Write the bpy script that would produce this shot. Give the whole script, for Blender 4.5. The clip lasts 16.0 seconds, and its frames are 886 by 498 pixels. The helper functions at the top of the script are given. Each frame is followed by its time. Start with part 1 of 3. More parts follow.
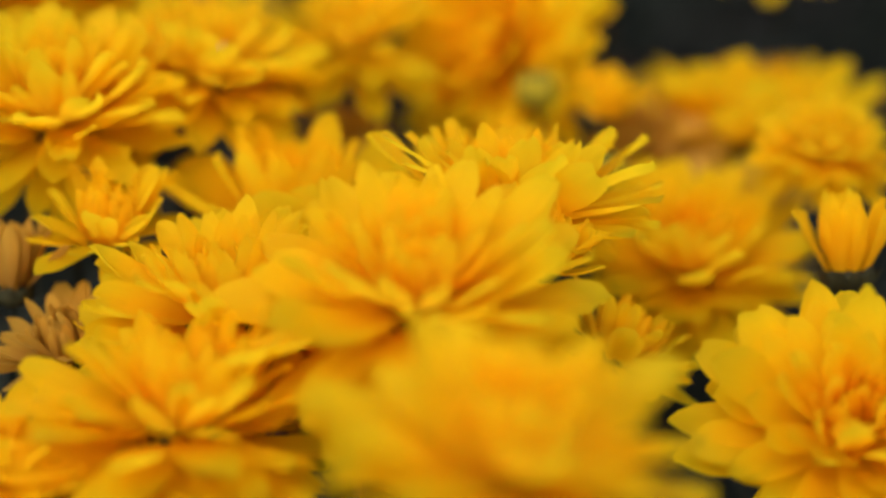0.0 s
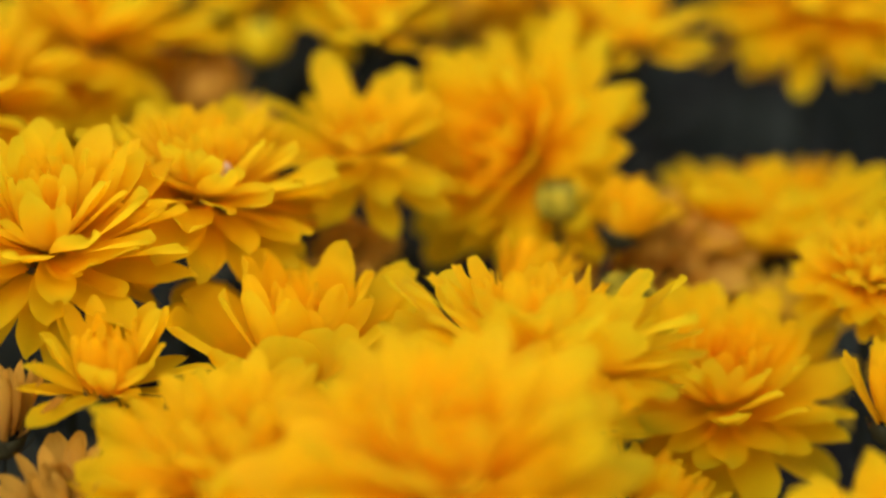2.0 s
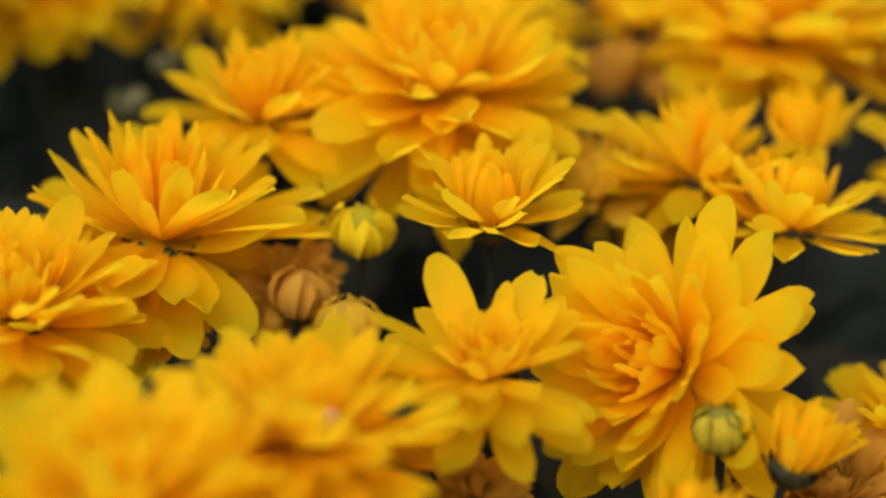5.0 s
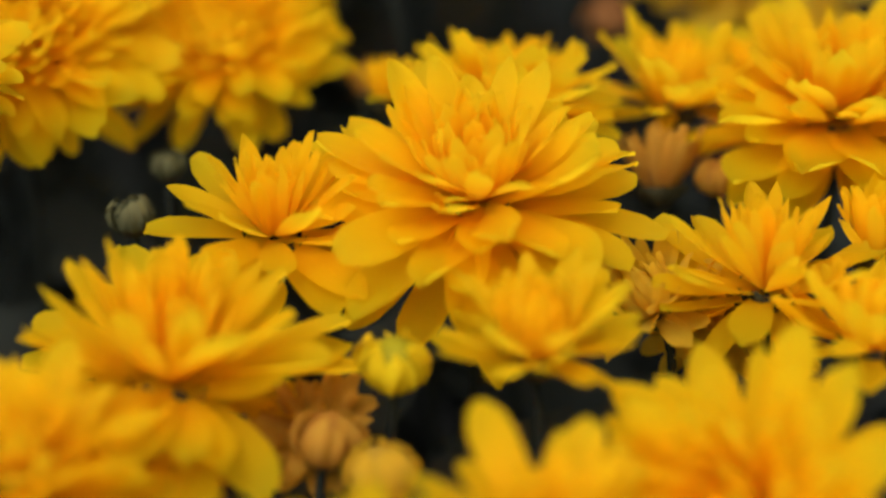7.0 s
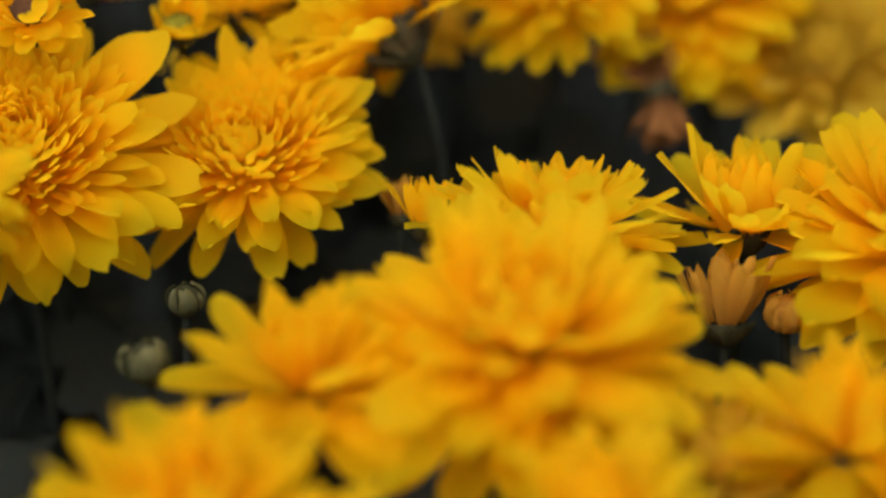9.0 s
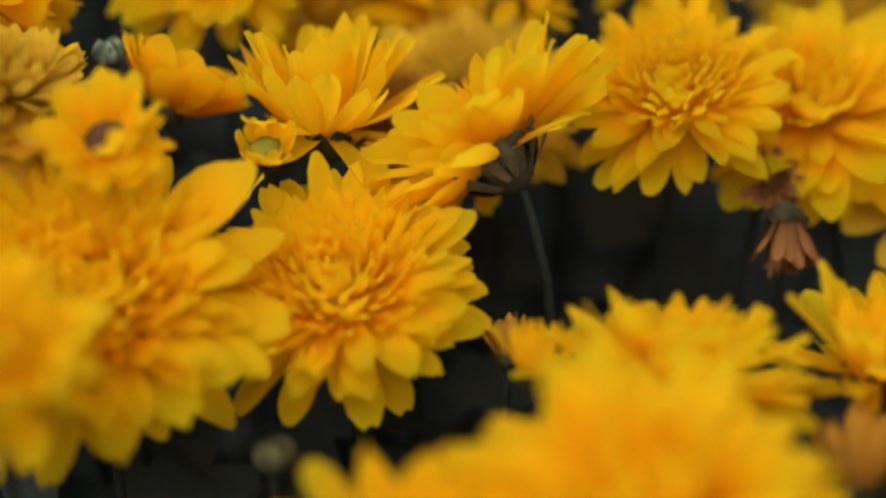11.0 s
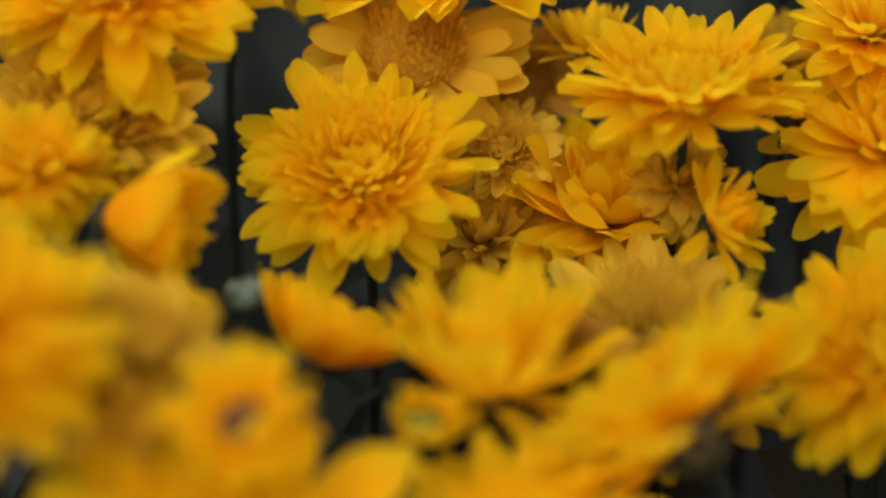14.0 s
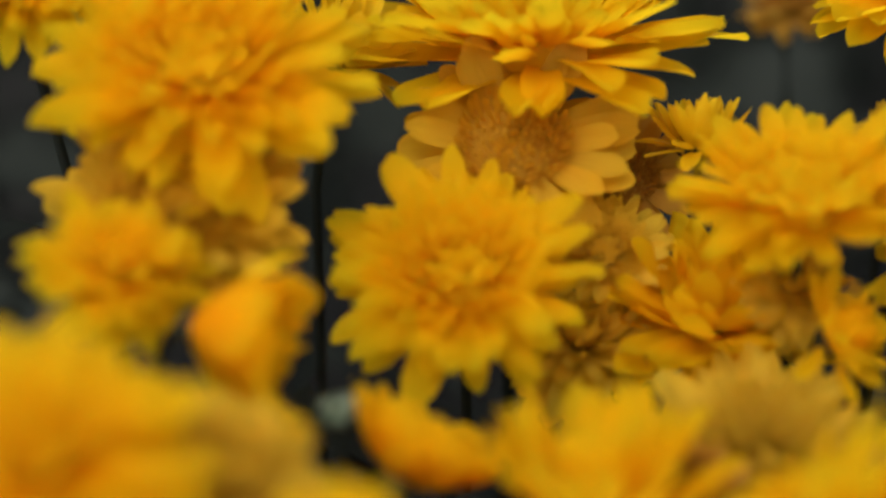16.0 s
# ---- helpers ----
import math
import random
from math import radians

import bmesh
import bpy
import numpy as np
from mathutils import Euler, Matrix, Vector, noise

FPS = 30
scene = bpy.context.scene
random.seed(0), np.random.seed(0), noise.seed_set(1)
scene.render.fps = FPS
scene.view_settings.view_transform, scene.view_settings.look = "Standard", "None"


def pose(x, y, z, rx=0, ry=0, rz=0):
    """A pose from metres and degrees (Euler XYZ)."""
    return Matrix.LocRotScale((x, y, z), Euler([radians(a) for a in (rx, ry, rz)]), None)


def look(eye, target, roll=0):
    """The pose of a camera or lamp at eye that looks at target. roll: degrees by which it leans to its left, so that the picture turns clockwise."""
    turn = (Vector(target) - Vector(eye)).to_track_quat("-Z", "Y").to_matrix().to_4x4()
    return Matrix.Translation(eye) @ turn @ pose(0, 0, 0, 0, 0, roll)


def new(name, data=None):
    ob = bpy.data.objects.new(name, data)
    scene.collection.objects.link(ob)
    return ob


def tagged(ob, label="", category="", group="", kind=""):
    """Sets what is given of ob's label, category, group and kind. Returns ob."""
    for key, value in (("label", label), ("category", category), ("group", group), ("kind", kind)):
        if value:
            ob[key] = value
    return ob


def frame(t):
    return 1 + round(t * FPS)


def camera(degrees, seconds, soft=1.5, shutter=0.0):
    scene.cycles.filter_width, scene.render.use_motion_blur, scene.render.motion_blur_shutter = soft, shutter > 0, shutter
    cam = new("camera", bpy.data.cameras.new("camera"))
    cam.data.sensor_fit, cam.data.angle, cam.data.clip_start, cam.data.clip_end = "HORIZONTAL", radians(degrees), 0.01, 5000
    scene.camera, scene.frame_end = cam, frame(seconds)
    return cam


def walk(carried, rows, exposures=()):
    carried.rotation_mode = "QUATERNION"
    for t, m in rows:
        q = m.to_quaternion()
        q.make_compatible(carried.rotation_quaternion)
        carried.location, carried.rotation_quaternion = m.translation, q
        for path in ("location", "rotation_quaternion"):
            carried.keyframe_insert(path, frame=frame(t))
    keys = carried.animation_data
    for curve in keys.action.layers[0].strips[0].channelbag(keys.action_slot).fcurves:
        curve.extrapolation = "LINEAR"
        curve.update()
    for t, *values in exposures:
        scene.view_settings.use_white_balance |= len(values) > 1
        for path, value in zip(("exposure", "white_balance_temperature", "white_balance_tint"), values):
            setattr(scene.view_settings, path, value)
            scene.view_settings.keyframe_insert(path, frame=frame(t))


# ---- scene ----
# Camera: a macro lens with a shallow depth of field, drifting slowly over the blooms.
cam = camera(21.1, 16.0, soft=2.6)
cam.data.dof.use_dof = True
cam.data.dof.focus_distance = 0.443
cam.data.dof.aperture_fstop = 4.5
PATH = [
    (0, (0.0000, 0.0000, 0.5000), (-0.0000, 0.4012, 0.2962), 0.00),
    (0.5, (-0.0040, 0.0118, 0.5041), (-0.0025, 0.4122, 0.2988), 0.24),
    (1, (-0.0066, 0.0228, 0.5084), (-0.0028, 0.4226, 0.3019), 0.61),
    (1.5, (-0.0086, 0.0342, 0.5131), (-0.0031, 0.4328, 0.3043), 0.74),
    (2, (-0.0112, 0.0459, 0.5165), (-0.0041, 0.4431, 0.3051), 0.70),
    (2.5, (-0.0140, 0.0597, 0.5192), (-0.0061, 0.4558, 0.3058), 0.83),
    (3, (-0.0161, 0.0745, 0.5207), (-0.0095, 0.4715, 0.3089), 0.92),
    (3.5, (-0.0198, 0.0899, 0.5194), (-0.0152, 0.4888, 0.3112), 0.78),
    (4, (-0.0215, 0.1047, 0.5167), (-0.0229, 0.5043, 0.3098), 0.01),
    (4.2, (-0.0219, 0.1104, 0.5158), (-0.0256, 0.5103, 0.3095), -0.27),
    (6.3, (-0.0281, 0.1681, 0.5139), (-0.0298, 0.5660, 0.3037), -1.71),
    (6.5, (-0.0284, 0.1740, 0.5144), (-0.0316, 0.5717, 0.3038), -1.98),
    (7, (-0.0301, 0.1890, 0.5159), (-0.0352, 0.5865, 0.3050), -2.35),
    (7.5, (-0.0313, 0.2026, 0.5163), (-0.0371, 0.6009, 0.3069), -2.17),
    (8, (-0.0312, 0.2143, 0.5155), (-0.0385, 0.6130, 0.3070), -2.39),
    (8.5, (-0.0319, 0.2265, 0.5164), (-0.0409, 0.6251, 0.3078), -2.55),
    (9, (-0.0327, 0.2374, 0.5170), (-0.0430, 0.6362, 0.3088), -2.69),
    (9.2, (-0.0331, 0.2417, 0.5175), (-0.0444, 0.6402, 0.3087), -2.87),
    (11.3, (-0.0401, 0.2862, 0.5188), (-0.0665, 0.6880, 0.3178), -3.84),
    (11.5, (-0.0419, 0.2917, 0.5189), (-0.0687, 0.6937, 0.3186), -3.91),
    (12, (-0.0454, 0.3037, 0.5202), (-0.0746, 0.7064, 0.3216), -4.05),
    (12.5, (-0.0482, 0.3155, 0.5222), (-0.0814, 0.7183, 0.3243), -4.16),
    (13, (-0.0521, 0.3288, 0.5254), (-0.0886, 0.7315, 0.3281), -3.88),
    (13.5, (-0.0541, 0.3392, 0.5278), (-0.0930, 0.7426, 0.3322), -3.56),
    (14, (-0.0568, 0.3481, 0.5279), (-0.0974, 0.7523, 0.3344), -3.23),
    (14.5, (-0.0592, 0.3549, 0.5272), (-0.1023, 0.7594, 0.3349), -3.28),
    (15, (-0.0627, 0.3615, 0.5299), (-0.1068, 0.7659, 0.3375), -3.01),
    (15.5, (-0.0662, 0.3686, 0.5320), (-0.1131, 0.7720, 0.3381), -3.10),
    (16, (-0.0688, 0.3755, 0.5369), (-0.1175, 0.7784, 0.3425), -2.53),
]
EXPOSURES = [(0, 0.58), (2, 0.59), (4.2, 0.63), (7, 0.57), (9.2, 0.47), (11.5, 0.44), (14, 0.38), (16, 0.36)]
walk(cam, [(t, look(eye, target, roll)) for t, eye, target, roll in PATH], EXPOSURES)

# ---- world and light: an overcast sky with a very wide, weak sun ----
world = bpy.data.worlds.new("overcast_sky")
scene.world = world
world.use_nodes = True
wn = world.node_tree
sky = wn.nodes.new("ShaderNodeTexSky")
sky.sky_type, sky.sun_disc = "NISHITA", False
sky.sun_elevation, sky.sun_rotation = radians(58), radians(200)
sky.dust_density, sky.air_density = 4.0, 1.0
wn.nodes["Background"].inputs["Strength"].default_value = 0.19
cloud = wn.nodes.new("ShaderNodeHueSaturation")
cloud.inputs["Saturation"].default_value = 0.25
wn.links.new(sky.outputs["Color"], cloud.inputs["Color"])
wn.links.new(cloud.outputs["Color"], wn.nodes["Background"].inputs["Color"])
sun = new("sun", bpy.data.lights.new("sun", "SUN"))
sun.data.energy, sun.data.angle, sun.data.color = 0.5, radians(60), (1.0, 0.94, 0.84)
sun.matrix_world = look((-0.35, -1.0, 2.2), (0, 0.2, 0))

# ---- materials ----


def node_material(name):
    m = bpy.data.materials.new(name)
    m.use_nodes = True
    t = m.node_tree
    return m, t, t.nodes["Principled BSDF"], t.nodes["Material Output"]


def ramp(t, stops):
    r = t.nodes.new("ShaderNodeValToRGB")
    while len(r.color_ramp.elements) < len(stops):
        r.color_ramp.elements.new(0.5)
    for e, (p, c) in zip(r.color_ramp.elements, stops):
        e.position, e.color = p, (*c, 1)
    return r


def petal_material(name, stops, dull, through_light, rough=0.42, shine_through=None):
    """A thin petal: colour along its length, fine lengthwise veins, blotches, light passing through."""
    m, t, b, out = node_material(name)
    n, l = t.nodes, t.links
    uv = n.new("ShaderNodeUVMap")
    sep = n.new("ShaderNodeSeparateXYZ")
    l.new(uv.outputs["UV"], sep.inputs["Vector"])
    base = ramp(t, stops)
    geo = n.new("ShaderNodeTexCoord")
    blot = n.new("ShaderNodeTexNoise")
    blot.inputs["Scale"].default_value, blot.inputs["Detail"].default_value = 90.0, 3.0
    pos = n.new("ShaderNodeNewGeometry")
    l.new(pos.outputs["Position"], blot.inputs["Vector"])
    shift = n.new("ShaderNodeMath")
    shift.operation = "MULTIPLY_ADD"
    shift.inputs[1].default_value, shift.inputs[2].default_value = 0.34, -0.17
    l.new(blot.outputs["Fac"], shift.inputs[0])
    add = n.new("ShaderNodeMath")
    l.new(sep.outputs["X"], add.inputs[0])
    l.new(shift.outputs[0], add.inputs[1])
    l.new(add.outputs[0], base.inputs["Fac"])
    # petal by petal change of tone
    info = n.new("ShaderNodeObjectInfo")
    tone = ramp(t, [(0.0, (0.9, 0.9, 0.9)), (0.5, (1, 1, 1)), (1.0, (1.02, 0.95, 0.8))])
    l.new(info.outputs["Random"], tone.inputs["Fac"])
    mul = n.new("ShaderNodeMix")
    mul.data_type, mul.blend_type = "RGBA", "MULTIPLY"
    mul.inputs["Factor"].default_value = 1.0
    l.new(base.outputs["Color"], mul.inputs["A"])
    l.new(tone.outputs["Color"], mul.inputs["B"])
    # veins along the petal
    stretch = n.new("ShaderNodeMapping")
    stretch.inputs["Scale"].default_value = (1.6, 26.0, 1.0)
    l.new(uv.outputs["UV"], stretch.inputs["Vector"])
    vein = n.new("ShaderNodeTexNoise")
    vein.inputs["Scale"].default_value, vein.inputs["Detail"].default_value = 1.0, 4.0
    l.new(stretch.outputs["Vector"], vein.inputs["Vector"])
    vr = ramp(t, [(0.3, (0.80, 0.77, 0.7)), (0.62, (1, 1, 1))])
    l.new(vein.outputs["Fac"], vr.inputs["Fac"])
    mul2 = n.new("ShaderNodeMix")
    mul2.data_type, mul2.blend_type = "RGBA", "MULTIPLY"
    mul2.inputs["Factor"].default_value = dull
    l.new(mul.outputs["Result"], mul2.inputs["A"])
    l.new(vr.outputs["Color"], mul2.inputs["B"])
    bump = n.new("ShaderNodeBump")
    bump.inputs["Strength"].default_value, bump.inputs["Distance"].default_value = 0.55, 0.0006
    l.new(vein.outputs["Fac"], bump.inputs["Height"])
    l.new(bump.outputs["Normal"], b.inputs["Normal"])
    l.new(mul2.outputs["Result"], b.inputs["Base Color"])
    b.inputs["Roughness"].default_value = rough
    b.inputs["Specular IOR Level"].default_value = 0.05
    glow = n.new("ShaderNodeBsdfTranslucent")
    clear = n.new("ShaderNodeMix")
    clear.data_type = "RGBA"
    clear.inputs["Factor"].default_value = 0.65 if shine_through else 0.0
    clear.inputs["B"].default_value = (*(shine_through or (1, 1, 1)), 1)
    l.new(mul2.outputs["Result"], clear.inputs["A"])
    l.new(clear.outputs["Result"], glow.inputs["Color"])
    mix = n.new("ShaderNodeMixShader")
    mix.inputs["Fac"].default_value = through_light
    l.new(b.outputs["BSDF"], mix.inputs[1])
    l.new(glow.outputs["BSDF"], mix.inputs[2])
    l.new(mix.outputs["Shader"], out.inputs["Surface"])
    return m


def plant_material(name, dark, light, scale, rough, through_light=0.0, detail=6.0, bump_depth=0.0006, gloss=0.08):
    """Stems, bracts, leaves and soil: two tones mixed at two scales, with relief."""
    m, t, b, out = node_material(name)
    n, l = t.nodes, t.links
    pos = n.new("ShaderNodeNewGeometry")
    big = n.new("ShaderNodeTexNoise")
    big.inputs["Scale"].default_value, big.inputs["Detail"].default_value = scale, detail
    fine = n.new("ShaderNodeTexNoise")
    fine.inputs["Scale"].default_value, fine.inputs["Detail"].default_value = scale * 9, 3.0
    l.new(pos.outputs["Position"], big.inputs["Vector"])
    l.new(pos.outputs["Position"], fine.inputs["Vector"])
    mid = n.new("ShaderNodeMix")
    mid.inputs["Factor"].default_value = 0.4
    l.new(big.outputs["Fac"], mid.inputs["A"])
    l.new(fine.outputs["Fac"], mid.inputs["B"])
    c = ramp(t, [(0.34, dark), (0.66, light)])
    l.new(mid.outputs["Result"], c.inputs["Fac"])
    l.new(c.outputs["Color"], b.inputs["Base Color"])
    bump = n.new("ShaderNodeBump")
    bump.inputs["Strength"].default_value, bump.inputs["Distance"].default_value = 0.5, bump_depth
    l.new(fine.outputs["Fac"], bump.inputs["Height"])
    l.new(bump.outputs["Normal"], b.inputs["Normal"])
    b.inputs["Roughness"].default_value = rough
    b.inputs["Specular IOR Level"].default_value = gloss
    if through_light:
        glow = n.new("ShaderNodeBsdfTranslucent")
        l.new(c.outputs["Color"], glow.inputs["Color"])
        mix = n.new("ShaderNodeMixShader")
        mix.inputs["Fac"].default_value = through_light
        l.new(b.outputs["BSDF"], mix.inputs[1])
        l.new(glow.outputs["BSDF"], mix.inputs[2])
        l.new(mix.outputs["Shader"], out.inputs["Surface"])
    return m


YELLOW = petal_material("yellow_petal", [(0.0, (0.95, 0.575, 0.012)), (0.35, (0.955, 0.60, 0.010)), (0.8, (0.935, 0.63, 0.010)), (1.0, (0.865, 0.66, 0.015))], 0.22, 0.73, shine_through=(0.98, 0.72, 0.016))
ORANGE = petal_material("orange_yellow_petal", [(0.0, (0.95, 0.56, 0.012)), (0.5, (0.955, 0.585, 0.010)), (1.0, (0.94, 0.61, 0.010))], 0.22, 0.73, shine_through=(0.98, 0.70, 0.016))
# Dull gold of opening buds; also yellow blooms with shade put into the colour.
GOLD_AND_SHADE = petal_material("dull_gold_and_shade_petal", [(0.0, (0.70, 0.44, 0.05)), (0.5, (0.78, 0.53, 0.05)), (1.0, (0.81, 0.58, 0.05))], 0.35, 0.62, 0.6)
# Tawny of brown buds; on low blooms it paints their shade into the colour.
TAWNY_AND_SHADE = petal_material("tawny_and_shade_petal", [(0.0, (0.50, 0.24, 0.04)), (0.5, (0.58, 0.31, 0.044)), (1.0, (0.64, 0.37, 0.05))], 0.6, 0.5, 0.6)
# Ochre: yellow petals with the shade of overhanging blooms mixed into their colour.
SHADE_OCHRE = petal_material("shade_ochre_petal", [(0.0, (0.66, 0.36, 0.03)), (0.5, (0.74, 0.45, 0.03)), (1.0, (0.78, 0.50, 0.034))], 0.45, 0.58, 0.6)
PALE = petal_material("pale_yellow_petal", [(0.0, (0.80, 0.46, 0.006)), (0.5, (0.86, 0.56, 0.008)), (1.0, (0.88, 0.62, 0.02))], 0.6, 0.45)
WITHERED = petal_material("withered_petal", [(0.0, (0.11, 0.046, 0.016)), (0.5, (0.20, 0.085, 0.028)), (1.0, (0.27, 0.12, 0.04))], 1.0, 0.2, 0.7)
BUD_GREEN = petal_material("greenish_bud_petal", [(0.0, (0.19, 0.175, 0.022)), (0.5, (0.35, 0.29, 0.022)), (1.0, (0.50, 0.38, 0.026))], 0.9, 0.2, 0.55)
BUD_YELLOW = petal_material("yellow_bud_petal", [(0.0, (0.36, 0.30, 0.012)), (0.4, (0.66, 0.47, 0.010)), (1.0, (0.80, 0.56, 0.010))], 0.9, 0.25, 0.5)
BUD_GREY = petal_material("grey_green_bud_petal", [(0.0, (0.035, 0.037, 0.018)), (0.6, (0.085, 0.085, 0.040)), (1.0, (0.15, 0.14, 0.065))], 0.9, 0.15, 0.6)
BUD_PALE = petal_material("pale_bud_petal", [(0.0, (0.07, 0.10, 0.07)), (0.6, (0.18, 0.25, 0.19)), (1.0, (0.30, 0.38, 0.31))], 0.9, 0.15, 0.6)
BRACT = plant_material("bract_green", (0.012, 0.011, 0.006), (0.05, 0.045, 0.02), 260.0, 0.6)
DISC = plant_material("green_disc", (0.09, 0.09, 0.008), (0.24, 0.20, 0.012), 400.0, 0.6)
HOLLOW = plant_material("brown_hollow", (0.035, 0.016, 0.008), (0.11, 0.05, 0.02), 300.0, 0.8)
BRACT_TIP = plant_material("bract_brown", (0.038, 0.029, 0.014), (0.125, 0.098, 0.046), 300.0, 0.65)
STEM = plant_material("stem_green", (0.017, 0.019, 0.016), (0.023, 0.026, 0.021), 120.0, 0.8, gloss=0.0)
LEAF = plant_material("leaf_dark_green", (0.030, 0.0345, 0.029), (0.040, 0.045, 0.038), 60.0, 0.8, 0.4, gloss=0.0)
SOIL = plant_material("dark_soil", (0.015, 0.015, 0.014), (0.023, 0.022, 0.020), 18.0, 0.95, 0.0, 9.0, 0.004, 0.0)

# ---- mesh helpers ----


def part(name, bm, material, parent, label=""):
    me = bpy.data.meshes.new(name)
    bm.to_mesh(me)
    bm.free()
    for p in me.polygons:
        p.use_smooth = True
    if material:
        me.materials.append(material)
    ob = new(name, me)
    ob.parent = parent
    if label:
        tagged(ob, label)
    return ob


def add_petal(bm, m, width, curl, cup, tip, wave, rng, across=3, along=7):
    """A petal of length 1 along x, laid into bm by m. curl: degrees by which it bends up on its way; cup: how deep it is
    channelled; tip: 0 a point, 1 a broad round end."""
    uv = bm.loops.layers.uv.verify()
    rows, x, z, a = [], 0.0, 0.0, 0.0
    phase, twist = rng.uniform(0, 6.28), rng.uniform(-0.25, 0.25)
    notch = rng.choice((-0.05, -0.03, -0.02, 0.03))
    last = 0.0
    for i in range(along + 1):
        s = 1 - (1 - i / along) ** 1.55
        x += math.cos(a) * (s - last)
        z += math.sin(a) * (s - last)
        last = s
        a = radians(curl) * s
        k = 0.36 + 0.64 * math.sin(min(1.0, s / 0.62) * math.pi / 2) ** 1.2
        if s > 0.62:
            e = (s - 0.62) / 0.38
            k *= max(0.10 + 0.22 * tip, (1 - e ** (1.7 + 2.0 * tip)) ** (0.8 - 0.25 * tip))
        row = []
        for j in range(across + 1):
            v = j / across * 2 - 1
            h = k * width / 2
            y = v * h + twist * 0.08 * s * s
            lift = cup * width * (v * v - 0.35) * (0.4 + 0.6 * s) * k
            lift += wave * 0.03 * math.sin(phase + 5 * s + 2.2 * v) * s + twist * v * h * s
            pull = notch * (1 - abs(v)) * (s > 0.93)
            p = Vector((x - lift * math.sin(a) - pull, y, z + lift * math.cos(a)))
            row.append((bm.verts.new(m @ p), (s, j / across)))
        rows.append(row)
    for r0, r1 in zip(rows, rows[1:]):
        for j in range(across):
            quad = (r0[j], r0[j + 1], r1[j + 1], r1[j])
            f = bm.faces.new([q[0] for q in quad])
            f.smooth = True
            for loop, q in zip(f.loops, quad):
                loop[uv].uv = q[1]


PETALS = {}


def petal_mesh(material, width, curl, cup, tip, which):
    """One of a few shared petal meshes of a shape."""
    key = (material.name, round(width, 3), curl, cup, tip, which)
    if key not in PETALS:
        rng = random.Random(hash((round(width * 1000), curl, round(cup * 100), round(tip * 100), which)))
        bm = bmesh.new()
        add_petal(bm, Matrix.Identity(4), width * rng.uniform(0.88, 1.14), curl + rng.uniform(-20, 20) * (0.2 if curl > 100 else 1.0), cup * rng.uniform(0.6, 1.3), tip, 1.0, rng)
        me = bpy.data.meshes.new("petal")
        bm.to_mesh(me)
        bm.free()
        me.materials.append(material)
        PETALS[key] = me
    return PETALS[key]


def petal_pose(azimuth, radius, height, rise, length, roll=0.0):
    return (Matrix.Rotation(azimuth, 4, "Z") @ Matrix.Translation((radius, 0, height)) @ Matrix.Rotation(-radians(rise), 4, "Y")
            @ Matrix.Rotation(radians(roll), 4, "X") @ Matrix.Scale(length, 4))


def ring(head, size, material, count, rise, length, width, curl, rng, cup=0.16, tip=0.55, radius=0.07, height=0.0, start=None, spread=8.0, jitter=0.42):
    """A whorl of separate petals round the head's axis."""
    start = rng.uniform(0, 6.28) if start is None else start
    for i in range(count):
        if jitter > 0.2 and rng.random() < 0.03:
            continue
        az = start + (i + rng.uniform(-jitter, jitter)) * 2 * math.pi / count
        ob = new("petal", petal_mesh(material, width, curl, cup, tip, rng.randrange(6)))
        ob.parent = head
        ob.matrix_local = petal_pose(az, radius * size, height * size, rise + rng.gauss(0, spread), length * size * rng.uniform(0.80, 1.10), rng.gauss(0, 9))


def florets(head, size, material, rng, rings, width, name="flower_centre"):
    """The tight inner petals, too many to tell apart, in one mesh."""
    bm = bmesh.new()
    for count, rise, length, radius, height, curl in rings:
        start = rng.uniform(0, 6.28)
        for i in range(count):
            az = start + (i + rng.uniform(-0.3, 0.3)) * 2 * math.pi / count
            m = petal_pose(az, radius * size, height * size, rise + rng.gauss(0, 6), length * size * rng.uniform(0.82, 1.12), rng.gauss(0, 12))
            add_petal(bm, m, min(0.5, width / length) * rng.uniform(0.8, 1.2), curl + rng.uniform(-15, 15), 0.2, 0.8, 0.6, rng, 2, 4)
    ob = part(name, bm, material, head)
    return tagged(ob, kind="stuff")


def dome(head, size, material, radius, height, name, flat=0.5, label=""):
    """The knobbly disc in the middle of a head."""
    bm = bmesh.new()
    bmesh.ops.create_icosphere(bm, subdivisions=3, radius=1.0)
    for v in bm.verts:
        d = 1 + 0.10 * noise.noise(v.co * 7) + 0.05 * noise.noise(v.co * 19)
        v.co = Vector((v.co.x * d, v.co.y * d, v.co.z * flat * d)) * radius * size + Vector((0, 0, height * size))
    return part(name, bm, material, head, label)


